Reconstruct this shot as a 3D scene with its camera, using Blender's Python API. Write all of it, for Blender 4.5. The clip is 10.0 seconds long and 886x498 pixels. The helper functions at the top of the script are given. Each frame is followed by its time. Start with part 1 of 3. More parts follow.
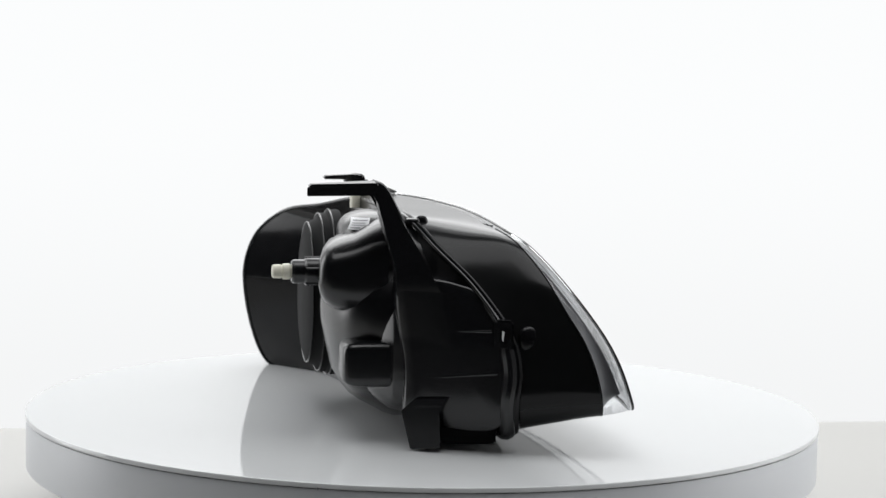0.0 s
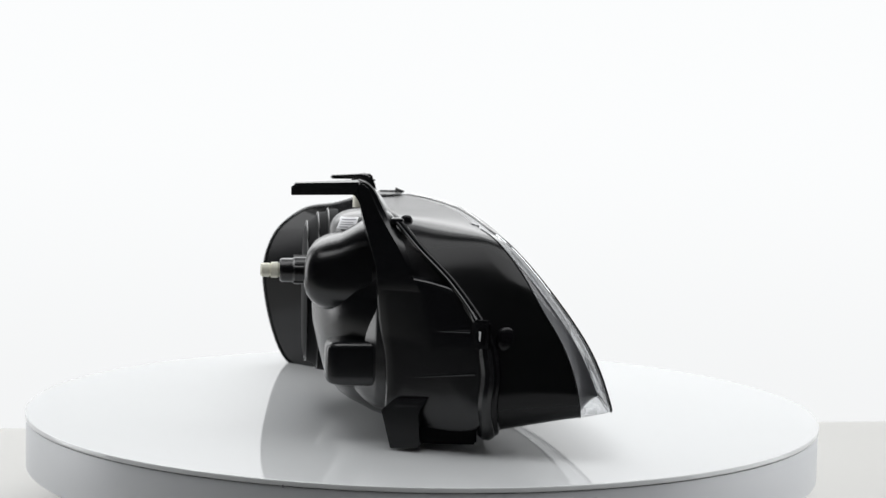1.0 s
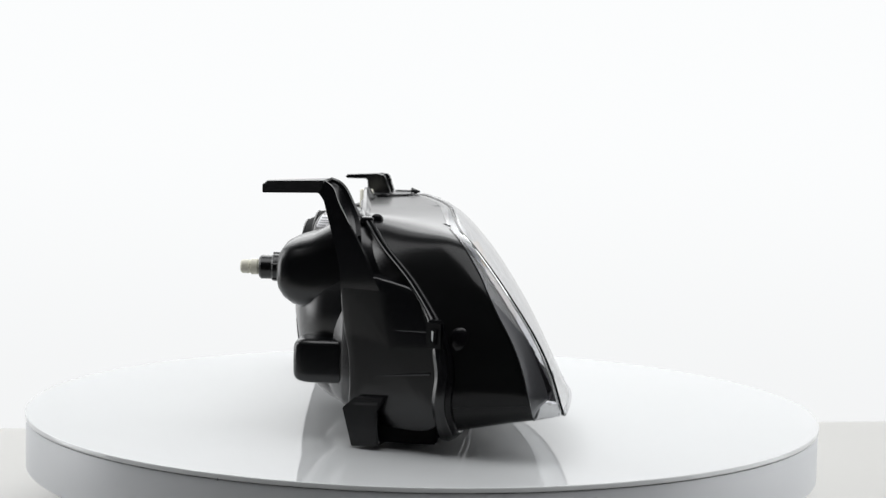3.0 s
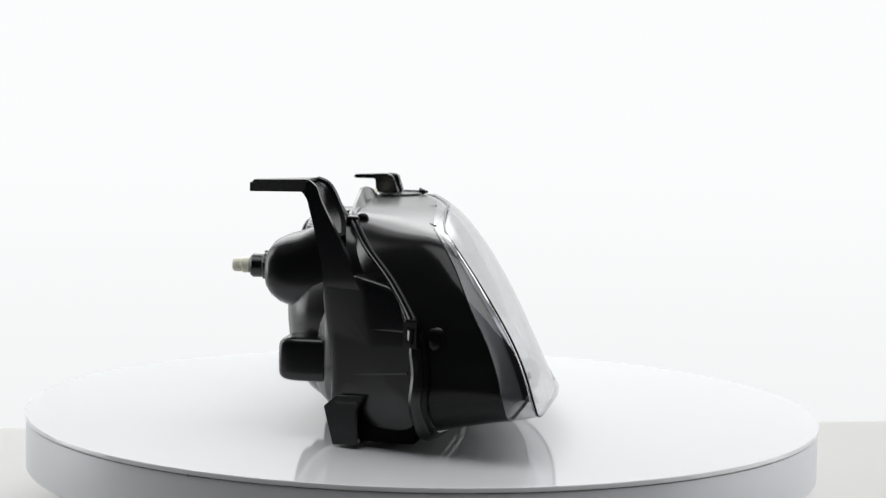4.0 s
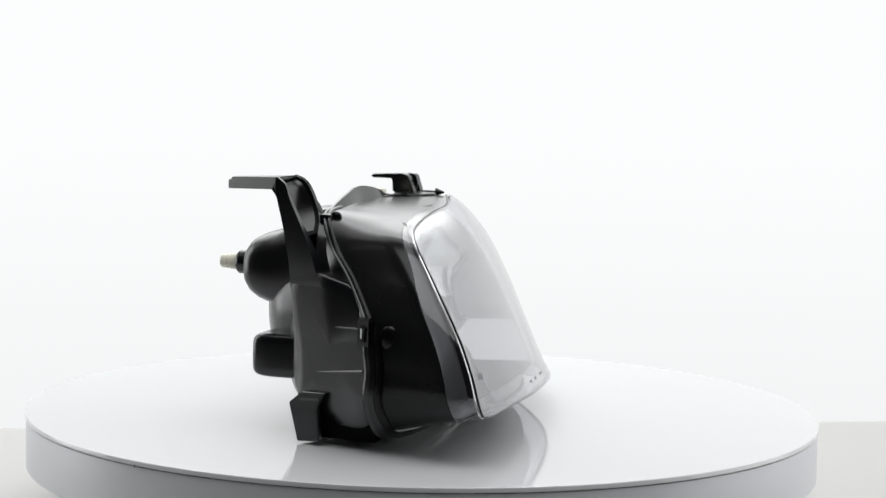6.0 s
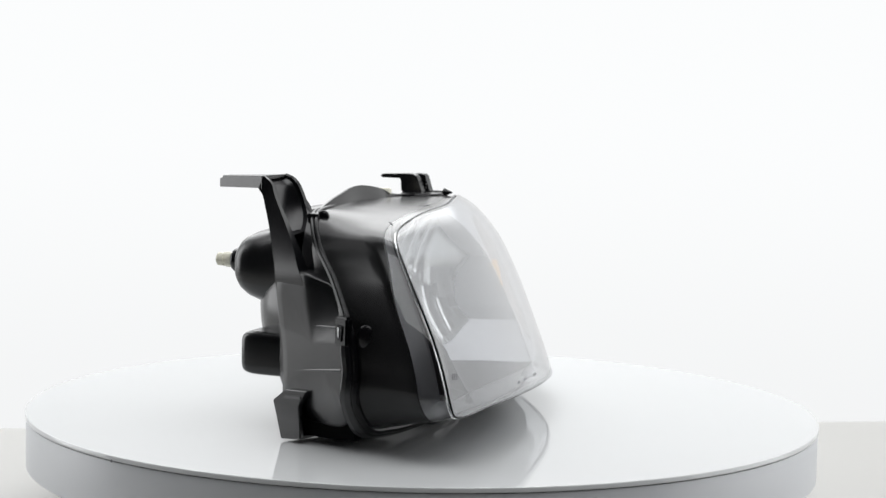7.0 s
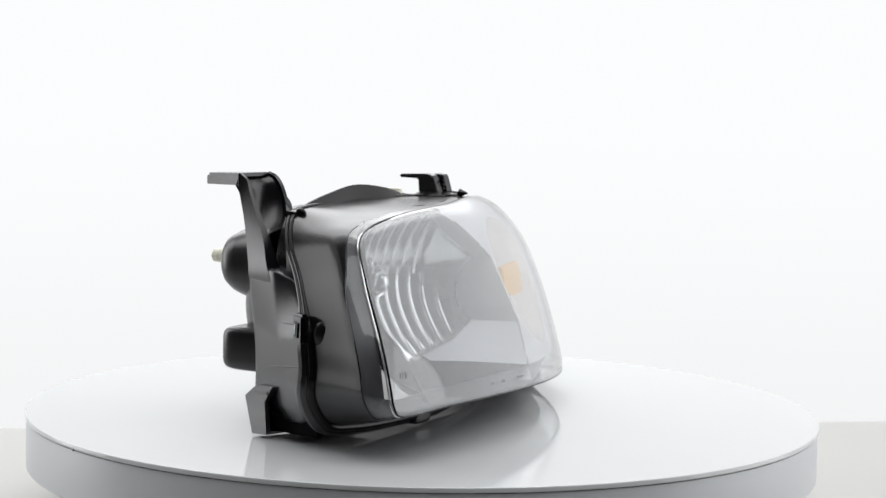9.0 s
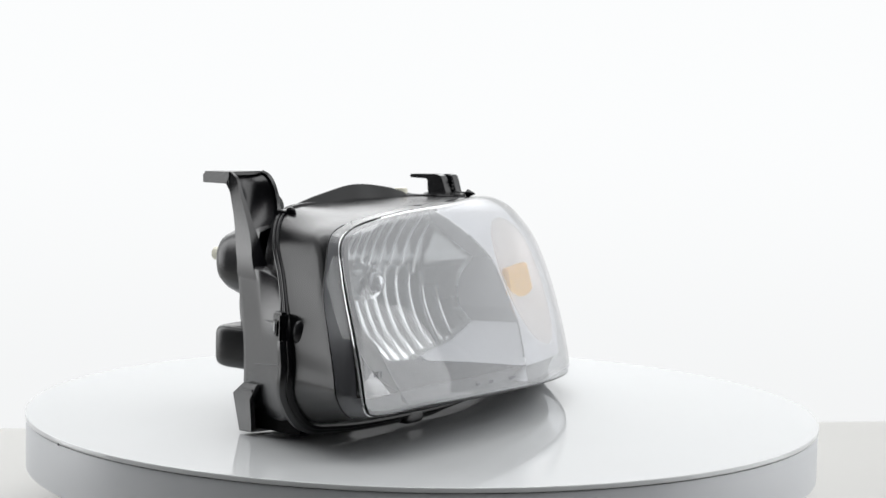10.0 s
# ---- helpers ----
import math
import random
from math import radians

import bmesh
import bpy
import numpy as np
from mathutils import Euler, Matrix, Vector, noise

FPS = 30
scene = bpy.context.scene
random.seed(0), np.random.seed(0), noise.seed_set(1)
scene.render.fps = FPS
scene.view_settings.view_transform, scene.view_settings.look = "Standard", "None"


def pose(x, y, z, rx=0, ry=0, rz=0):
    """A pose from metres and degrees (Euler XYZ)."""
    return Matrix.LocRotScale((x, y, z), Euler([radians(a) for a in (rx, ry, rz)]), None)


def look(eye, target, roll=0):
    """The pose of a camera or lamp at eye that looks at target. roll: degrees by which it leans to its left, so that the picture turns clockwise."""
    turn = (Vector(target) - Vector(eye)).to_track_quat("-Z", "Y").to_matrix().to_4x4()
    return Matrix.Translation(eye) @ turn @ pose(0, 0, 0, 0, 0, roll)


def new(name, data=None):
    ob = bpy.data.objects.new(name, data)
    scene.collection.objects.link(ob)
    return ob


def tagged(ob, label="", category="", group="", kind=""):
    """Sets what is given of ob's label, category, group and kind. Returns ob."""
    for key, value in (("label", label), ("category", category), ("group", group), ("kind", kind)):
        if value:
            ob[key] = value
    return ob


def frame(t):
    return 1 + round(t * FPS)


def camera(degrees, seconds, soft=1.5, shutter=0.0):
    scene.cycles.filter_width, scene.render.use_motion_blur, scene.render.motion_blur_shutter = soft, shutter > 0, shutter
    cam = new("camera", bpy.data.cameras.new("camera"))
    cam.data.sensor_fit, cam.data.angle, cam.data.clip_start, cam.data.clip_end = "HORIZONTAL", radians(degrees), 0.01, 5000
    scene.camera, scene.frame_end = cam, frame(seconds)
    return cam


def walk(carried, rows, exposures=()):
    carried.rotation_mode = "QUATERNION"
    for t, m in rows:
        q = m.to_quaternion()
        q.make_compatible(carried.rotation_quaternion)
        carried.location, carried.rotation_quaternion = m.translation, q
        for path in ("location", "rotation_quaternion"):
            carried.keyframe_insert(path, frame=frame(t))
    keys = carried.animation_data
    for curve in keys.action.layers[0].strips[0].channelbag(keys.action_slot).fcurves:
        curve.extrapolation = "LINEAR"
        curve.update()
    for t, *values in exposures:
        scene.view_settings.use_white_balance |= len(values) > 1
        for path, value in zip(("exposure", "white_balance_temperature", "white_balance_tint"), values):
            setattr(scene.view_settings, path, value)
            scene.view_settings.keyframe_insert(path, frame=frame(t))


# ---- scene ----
from mathutils import kdtree

# The camera stands still on a tripod; the turntable's axis is the world's z axis, its top is z = 0.
cam = camera(20.68, 10.0, soft=1.4)
cam.data.dof.use_dof, cam.data.dof.focus_distance, cam.data.dof.aperture_fstop = True, 2.25, 11.0
EYE = (-0.3833, -2.4157, 0.4244)
VIEW = look(EYE, (0.00720, -0.06142, 0.16941), 1.2315)
walk(cam, [(0, VIEW), (10, VIEW)])

# ---- light: a white studio with a glowing backdrop wrapped round the back and the sides, softboxes above and beside ----
world = bpy.data.worlds.new("world")
scene.world = world
world.use_nodes = True
world.node_tree.nodes["Background"].inputs["Color"].default_value = (0.9, 0.95, 1.0, 1)
world.node_tree.nodes["Background"].inputs["Strength"].default_value = 0.2


# ---- materials ----
def material(name, color, rough=0.5, metal=0.0, spec=0.5, coat=0.0, vary=0.12, scale=40.0, bump=0.0, bump_scale=600.0, rough_vary=0.1, ior=1.5):
    m = bpy.data.materials.new(name)
    m.use_nodes = True
    nt = m.node_tree
    b = nt.nodes["Principled BSDF"]
    b.inputs["Roughness"].default_value = rough
    b.inputs["Metallic"].default_value = metal
    b.inputs["Specular IOR Level"].default_value = spec
    b.inputs["Coat Weight"].default_value = coat
    b.inputs["Coat Roughness"].default_value = 0.05
    b.inputs["IOR"].default_value = ior
    tc = nt.nodes.new("ShaderNodeTexCoord")
    n1 = nt.nodes.new("ShaderNodeTexNoise")
    n1.inputs["Scale"].default_value, n1.inputs["Detail"].default_value = scale, 6
    nt.links.new(tc.outputs["Object"], n1.inputs["Vector"])
    ramp = nt.nodes.new("ShaderNodeMixRGB")
    ramp.inputs[1].default_value = (*[c * (1 - vary) for c in color], 1)
    ramp.inputs[2].default_value = (*[min(1, c * (1 + vary)) for c in color], 1)
    nt.links.new(n1.outputs["Fac"], ramp.inputs[0])
    nt.links.new(ramp.outputs[0], b.inputs["Base Color"])
    if rough_vary:
        mr = nt.nodes.new("ShaderNodeMapRange")
        mr.inputs["To Min"].default_value = max(0.0, rough - rough_vary / 2)
        mr.inputs["To Max"].default_value = min(1.0, rough + rough_vary / 2)
        nt.links.new(n1.outputs["Fac"], mr.inputs["Value"])
        nt.links.new(mr.outputs[0], b.inputs["Roughness"])
    if bump:
        n2 = nt.nodes.new("ShaderNodeTexNoise")
        n2.inputs["Scale"].default_value, n2.inputs["Detail"].default_value = bump_scale, 3
        nt.links.new(tc.outputs["Object"], n2.inputs["Vector"])
        bp = nt.nodes.new("ShaderNodeBump")
        bp.inputs["Strength"].default_value, bp.inputs["Distance"].default_value = bump, 0.001
        nt.links.new(n2.outputs["Fac"], bp.inputs["Height"])
        nt.links.new(bp.outputs[0], b.inputs["Normal"])
    return m


def glow(name, color, strength, low=None, high=1.0):
    """A white cloth that glows by itself, its light painted in as a gradient that rises with height. low: its strength
    at the foot; high: near the top.
    """
    m = bpy.data.materials.new(name)
    m.use_nodes = True
    nt = m.node_tree
    nt.nodes.clear()
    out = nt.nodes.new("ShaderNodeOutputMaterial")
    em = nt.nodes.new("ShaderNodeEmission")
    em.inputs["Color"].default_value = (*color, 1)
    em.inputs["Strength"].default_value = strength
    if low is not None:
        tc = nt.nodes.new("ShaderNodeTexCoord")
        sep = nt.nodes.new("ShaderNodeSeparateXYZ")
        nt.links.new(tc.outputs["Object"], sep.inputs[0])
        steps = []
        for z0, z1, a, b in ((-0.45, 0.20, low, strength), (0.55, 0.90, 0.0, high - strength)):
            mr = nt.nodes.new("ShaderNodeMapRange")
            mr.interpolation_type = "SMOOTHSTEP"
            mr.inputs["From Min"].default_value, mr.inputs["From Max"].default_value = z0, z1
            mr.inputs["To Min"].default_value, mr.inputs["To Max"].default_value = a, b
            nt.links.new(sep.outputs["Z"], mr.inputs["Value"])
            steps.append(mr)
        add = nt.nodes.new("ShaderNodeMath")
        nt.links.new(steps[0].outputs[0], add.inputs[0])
        # the extra glow sits high on the back, unseen, to feed reflections
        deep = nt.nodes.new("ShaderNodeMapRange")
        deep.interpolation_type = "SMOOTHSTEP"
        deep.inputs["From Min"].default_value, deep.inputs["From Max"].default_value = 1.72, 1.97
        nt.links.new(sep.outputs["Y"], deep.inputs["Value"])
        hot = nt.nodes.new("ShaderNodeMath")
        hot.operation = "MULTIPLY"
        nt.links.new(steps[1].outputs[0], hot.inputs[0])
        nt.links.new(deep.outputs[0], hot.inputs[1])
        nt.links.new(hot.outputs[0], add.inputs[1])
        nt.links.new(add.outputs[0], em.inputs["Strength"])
    nt.links.new(em.outputs[0], out.inputs["Surface"])
    return m


def clear_plastic(name, tint, ior=1.5, rough=0.02, haze=0.0):
    """Clear moulded plastic: what it lets through is tinted, and its gloss follows the Fresnel law."""
    m = bpy.data.materials.new(name)
    m.use_nodes = True
    nt = m.node_tree
    nt.nodes.clear()
    out = nt.nodes.new("ShaderNodeOutputMaterial")
    tr = nt.nodes.new("ShaderNodeBsdfTransparent")
    tr.inputs["Color"].default_value = (*tint, 1)
    df = nt.nodes.new("ShaderNodeBsdfDiffuse")
    df.inputs["Color"].default_value = (0.85, 0.86, 0.88, 1)
    hz = nt.nodes.new("ShaderNodeMixShader")
    hz.inputs[0].default_value = haze
    gl = nt.nodes.new("ShaderNodeBsdfGlossy")
    gl.inputs["Roughness"].default_value = rough
    lw = nt.nodes.new("ShaderNodeLayerWeight")
    lw.inputs["Blend"].default_value = 0.5
    pw = nt.nodes.new("ShaderNodeMath")
    pw.operation = "POWER"
    pw.inputs[1].default_value = 5.0
    nt.links.new(lw.outputs["Facing"], pw.inputs[0])
    fr = nt.nodes.new("ShaderNodeMapRange")
    f0 = ((ior - 1) / (ior + 1)) ** 2
    fr.inputs["To Min"].default_value, fr.inputs["To Max"].default_value = f0, 1.0
    nt.links.new(pw.outputs[0], fr.inputs["Value"])
    mx = nt.nodes.new("ShaderNodeMixShader")
    nt.links.new(tr.outputs[0], hz.inputs[1])
    nt.links.new(df.outputs[0], hz.inputs[2])
    nt.links.new(fr.outputs[0], mx.inputs[0])
    nt.links.new(hz.outputs[0], mx.inputs[1])
    nt.links.new(gl.outputs[0], mx.inputs[2])
    nt.links.new(mx.outputs[0], out.inputs["Surface"])
    return m


M_BACK = glow("glowing_backdrop", (0.985, 0.995, 1.0), 0.985, 0.91, 3.2)
M_TABLE = material("white_table", (0.475, 0.470, 0.452), rough=0.5, vary=0.02, scale=8)
M_DISC = material("white_acrylic", (0.66, 0.672, 0.678), spec=0.42, rough=0.05, vary=0.01, scale=10, rough_vary=0.02)
M_RIM = material("white_rim_band", (0.62, 0.635, 0.66), rough=0.35, vary=0.02, scale=15)
M_DARK = material("dark_room", (0.035, 0.035, 0.037), rough=0.9, vary=0.1, scale=3)
M_BLACK = material("black_plastic", (0.0048, 0.0052, 0.0062), rough=0.26, spec=0.6, vary=0.2, scale=60, rough_vary=0.03, bump=0.02, bump_scale=1500)
M_GLOSS = material("gloss_black_plastic", (0.007, 0.0073, 0.0077), spec=0.22, rough=0.2, vary=0.15, scale=50, rough_vary=0.05)
M_SEMI = material("smooth_black_plastic", (0.006, 0.0063, 0.007), rough=0.16, spec=0.25, vary=0.2, scale=60)
M_SEAL = material("black_sealant", (0.005, 0.005, 0.006), rough=0.25, spec=0.25, vary=0.3, scale=90, bump=0.3, bump_scale=300)
M_BEZEL = material("grey_bezel", (0.09, 0.091, 0.097), rough=0.35, spec=0.6, vary=0.08, scale=30)
M_CHROME = material("vacuum_chrome", (0.88, 0.895, 0.89), rough=0.10, metal=0.75, vary=0.03, scale=30, rough_vary=0.04)
M_SATIN = material("satin_silver", (0.72, 0.725, 0.76), rough=0.42, metal=0.2, vary=0.05, scale=30)
M_NYLON = material("cream_nylon", (0.78, 0.76, 0.64), rough=0.45, vary=0.08, scale=120)
M_LABEL = material("paper_label", (0.78, 0.78, 0.80), rough=0.6, vary=0.04, scale=200)
M_INK = material("grey_ink", (0.25, 0.25, 0.27), rough=0.6, vary=0.1, scale=200)
M_ORANGE = material("amber_reflector", (1.0, 0.50, 0.005), rough=0.3, metal=0.15, vary=0.1, scale=120)
M_LENS = clear_plastic("clear_polycarbonate", (0.97, 0.975, 0.98), ior=1.6, haze=0.135)
M_CLEAR = clear_plastic("clear_lens_wall", (0.95, 0.955, 0.96), ior=1.55, haze=0.01)
M_SIGNAL = material("pearly_bowl", (0.78, 0.72, 0.70), rough=0.25, metal=0.5, vary=0.05, scale=40)
M_PEACH = material("pale_amber", (0.90, 0.60, 0.42), rough=0.2, vary=0.05, scale=60)
M_LEDGE = material("dull_grey_plastic", (0.20, 0.20, 0.215), rough=0.4, vary=0.06, scale=50)
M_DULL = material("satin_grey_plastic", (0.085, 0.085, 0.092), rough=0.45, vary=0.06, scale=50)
M_SHELF = material("dark_grey_shelf", (0.05, 0.05, 0.054), rough=0.8, spec=0.1, vary=0.06, scale=50)
M_MATT = material("matt_black_plastic", (0.006, 0.0063, 0.0068), rough=0.7, spec=0.08, vary=0.2, scale=60)
M_GLEAM = material("gleam_and_shield_silver", (0.90, 0.91, 0.92), rough=0.10, vary=0.08, scale=120, metal=0.75)
M_WHITE = material("glint_white", (0.82, 0.83, 0.84), rough=0.2, vary=0.03, scale=80)


# ---- mesh helpers ----
def obj(name, bm, mat, parent=None, label="", smooth=True, angle=35):
    bmesh.ops.recalc_face_normals(bm, faces=bm.faces)
    me = bpy.data.meshes.new(name)
    bm.to_mesh(me)
    bm.free()
    me.materials.append(mat)
    if smooth:
        me.shade_smooth()
        me.set_sharp_from_angle(angle=radians(angle))
    ob = new(name, me)
    if parent:
        ob.parent = parent
    if label:
        tagged(ob, label)
    return ob


def part(name, bm, mat, parent, label="", smooth=True, angle=35):
    return obj(name, bm, mat, parent, label, smooth, angle)


def spline(points, n, closed=False):
    """n points along a centripetal Catmull-Rom curve, equal steps to each pair of points."""
    p = [Vector(q) for q in points]
    k = len(p)
    spans = k if closed else k - 1
    out = []
    for i in range(n):
        u = i * spans / n if closed else i * spans / (n - 1)
        j = min(int(u), spans - 1)
        f = u - j
        if closed:
            a, b, c, d = (p[(j + o) % k] for o in (-1, 0, 1, 2))
        else:
            b, c = p[j], p[j + 1]
            a = p[j - 1] if j > 0 else b * 2 - c
            d = p[j + 2] if j + 2 < k else c * 2 - b
        t0 = 0.0
        t1 = t0 + max(1e-5, (b - a).length) ** 0.5
        t2 = t1 + max(1e-5, (c - b).length) ** 0.5
        t3 = t2 + max(1e-5, (d - c).length) ** 0.5
        t = t1 + (t2 - t1) * f
        a1 = a * ((t1 - t) / (t1 - t0)) + b * ((t - t0) / (t1 - t0))
        a2 = b * ((t2 - t) / (t2 - t1)) + c * ((t - t1) / (t2 - t1))
        a3 = c * ((t3 - t) / (t3 - t2)) + d * ((t - t2) / (t3 - t2))
        b1 = a1 * ((t2 - t) / (t2 - t0)) + a2 * ((t - t0) / (t2 - t0))
        b2 = a2 * ((t3 - t) / (t3 - t1)) + a3 * ((t - t1) / (t3 - t1))
        out.append(b1 * ((t2 - t) / (t2 - t1)) + b2 * ((t - t1) / (t2 - t1)))
    return out


def skin(bm, rings, closed=True):
    """Quads between rings of equal length."""
    vs = [[bm.verts.new(q) for q in ring] for ring in rings]
    n = len(vs[0])
    for a, b in zip(vs, vs[1:]):
        for i in range(n if closed else n - 1):
            j = (i + 1) % n
            bm.faces.new((a[i], a[j], b[j], b[i]))
    return vs


def lathe(profile, centre, axis, n=40, cap=True):
    """A turned piece: profile of (radius, distance along the axis)."""
    bm = bmesh.new()
    ax = Vector(axis).normalized()
    q = ax.to_track_quat("Z", "Y").to_matrix()
    rings = []
    for r, d in profile:
        rings.append([Vector(centre) + q @ Vector((r * math.cos(2 * math.pi * i / n), r * math.sin(2 * math.pi * i / n), d)) for i in range(n)])
    vs = skin(bm, rings)
    if cap:
        for ring in (vs[0], vs[-1]):
            bm.faces.new(ring)
    return bm


def prism(outline, a, b, bevel=0.0012):
    """A plate: the outline's points, pushed from vector a to vector b."""
    bm = bmesh.new()
    lo = [bm.verts.new(Vector(q) + Vector(a)) for q in outline]
    hi = [bm.verts.new(Vector(q) + Vector(b)) for q in outline]
    n = len(lo)
    bm.faces.new(lo)
    bm.faces.new(hi[::-1])
    for i in range(n):
        bm.faces.new((lo[i], hi[i], hi[(i + 1) % n], lo[(i + 1) % n]))
    if bevel:
        bmesh.ops.recalc_face_normals(bm, faces=bm.faces)
        bmesh.ops.bevel(bm, geom=list(bm.edges), offset=bevel, segments=2, affect="EDGES", clamp_overlap=True)
    return bm


def tube(points, radius, n=10, flat=1.0, ring=False):
    """A rod along the points; its section is carried along without twist. ring: the ends meet."""
    bm = bmesh.new()
    pts = [Vector(q) for q in points]
    m = len(pts)
    rings = []
    side = None
    for i, q in enumerate(pts):
        d = (pts[(i + 1) % m] - pts[i - 1]) if ring else (pts[min(i + 1, m - 1)] - pts[max(i - 1, 0)])
        d.normalize()
        if side is None:
            side = d.orthogonal().normalized()
        side = (side - d * side.dot(d)).normalized()
        up = d.cross(side)
        r = radius(q) if callable(radius) else radius
        rings.append([q + side * r * math.cos(2 * math.pi * k / n) + up * r * flat * math.sin(2 * math.pi * k / n) for k in range(n)])
    if ring:
        last = rings[-1]
        turn = min(range(n), key=lambda k: (last[k] - rings[0][0]).length)
        rings.append([rings[0][(k - turn) % n] for k in range(n)])
    vs = skin(bm, rings)
    if not ring:
        bm.faces.new(vs[0])
        bm.faces.new(vs[-1][::-1])
    else:
        bmesh.ops.remove_doubles(bm, verts=bm.verts, dist=1e-6)
    return bm


def section_loft(rows, n=48, power=3.0):
    """Superellipse sections across x: rows of (x, y centre, half width, z low, z high)."""
    bm = bmesh.new()
    sg = lambda v: math.copysign(abs(v) ** (2.0 / power), v)
    rings = []
    for x, y, w, z0, z1 in rows:
        rings.append([Vector((x, y + w * sg(math.cos(a)), (z0 + z1) / 2 + (z1 - z0) / 2 * sg(math.sin(a)))) for a in (2 * math.pi * i / n for i in range(n))])
    vs = skin(bm, rings)
    bm.faces.new(vs[0])
    bm.faces.new(vs[-1][::-1])
    return bm


def superbox(centre, size, power=4.0, nu=48, nv=24):
    """A rounded block: a superellipsoid."""
    bm = bmesh.new()
    sg = lambda v, e: math.copysign(abs(v) ** e, v)
    e = 2.0 / power
    rings = []
    for j in range(1, nv):
        a = -math.pi / 2 + math.pi * j / nv
        rings.append([Vector(centre) + Vector((size[0] * sg(math.cos(a), e) * sg(math.cos(b), e), size[1] * sg(math.cos(a), e) * sg(math.sin(b), e), size[2] * sg(math.sin(a), e))) for b in (2 * math.pi * i / nu for i in range(nu))])
    vs = skin(bm, rings)
    bm.faces.new(vs[0])
    bm.faces.new(vs[-1][::-1])
    return bm


def block(lo, hi, bevel=0.002):
    (x0, y0, z0), (x1, y1, z1) = lo, hi
    return prism([(x0, y0, 0), (x1, y0, 0), (x1, y1, 0), (x0, y1, 0)], (0, 0, z0), (0, 0, z1), bevel)


# ---- the studio ----
def build_studio():
    floor = obj("floor", block((-4, -4, -0.95), (4, 4, -0.9), 0), M_DARK)
    tagged(floor, "dark studio floor below the white table", "floor", kind="structure")
    # backdrop: an upright U round the back and the sides, with thickness
    bm = bmesh.new()
    plan = spline([(-1.97, 0.50, 0), (-1.95, 0.66, 0), (-1.85, 0.95, 0), (-1.2, 1.75, 0), (0, 2.0, 0), (1.2, 1.75, 0), (1.9, 0.9, 0), (2.0, -0.1, 0), (1.95, -0.7, 0), (1.8, -1.3, 0)], 80)
    inner = [[p + Vector((0, 0, z)) for p in plan] for z in [-0.9 + 0.1 * i for i in range(36)]]
    skin(bm, inner, closed=False)
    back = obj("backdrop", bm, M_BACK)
    tagged(back, "seamless white studio backdrop, glowing, with its light gradient painted in", "backdrop", kind="structure")
    ceiling = obj("ceiling", block((-4, -4, 2.7), (4, 4, 2.75), 0), M_DARK)
    tagged(ceiling, "dark grey studio ceiling", "ceiling", kind="structure")
    for name, lo, hi in (("wall_north", (-4, 4, -0.9), (4, 4.1, 2.7)), ("wall_south", (-4, -4.1, -0.9), (4, -4, 2.7)), ("wall_east", (4, -4, -0.9), (4.1, 4, 2.7)), ("wall_west", (-4.1, -4, -0.9), (-4, 4, 2.7))):
        w = obj(name, block(lo, hi, 0), M_DARK)
        tagged(w, "dark grey studio wall", "wall", kind="structure")
    table = obj("table_surface", superbox((0, -0.05, -0.14), (1.3, 0.62, 0.025), 8), M_TABLE)
    tagged(table, "matt off-white table under the turntable", "table", kind="structure")
    for name, eye, aim, size, power in (("top_softbox", (0.1, -0.55, 2.25), (0.05, -0.05, 0), (2.4, 1.6), 36), ("rear_softbox", (0, 1.40, 2.15), (0, 0.0, 0.1), (2.6, 1.1), 14), ("side_softbox", (-1.72, 0.68, 0.60), (0, 0, 0.1), (1.0, 1.6), 14), ("side_softbox", (1.74, -0.20, 0.50), (0, 0, 0.1), (1.4, 2.0), 11)):
        light = bpy.data.lights.new(name, "AREA")
        light.shape, light.size, light.size_y, light.energy, light.color = "RECTANGLE", size[0], size[1], power, (0.98, 0.99, 1.0)
        new(name, light).matrix_world = look(eye, aim)


# ---- the turntable ----
R = 0.40


def build_turntable():
    root = new("turntable")
    tagged(root, "round glossy white motorised display turntable", "turntable")
    part("top_plate", lathe([(0.0005, -0.005), (R - 0.0015, -0.005), (R, -0.0045), (R, -0.001), (R - 0.0003, -0.0004), (R - 0.0010, 0), (R - 0.0016, 0), (R - 0.004, 0), (0.0005, 0)], (0, 0, 0), (0, 0, 1), 256), M_DISC, root, "glossy white acrylic top plate")
    band = part("rim_band", lathe([(R - 0.02, -0.0058), (R - 0.0012, -0.0058), (R - 0.001, -0.0065), (R - 0.001, -0.054), (R - 0.004, -0.056), (R - 0.03, -0.056)], (0, 0, 0), (0, 0, 1), 256, cap=False), M_RIM, root, "matt white plastic rim band")
    part("base", lathe([(0.30, -0.054), (0.30, -0.112), (0.28, -0.114)], (0, 0, 0), (0, 0, 1), 128), M_RIM, root, "recessed white base")
    a = math.atan2(-0.3711, -0.1489)
    q = Vector((math.cos(a), math.sin(a), 0)) * (R + 0.0002)
    part("seam_mark", superbox((q.x, q.y, -0.005), (0.0008, 0.0008, 0.0014), 3, 10, 6), M_INK, band, "small dark mark on the rim's seam")
    return root


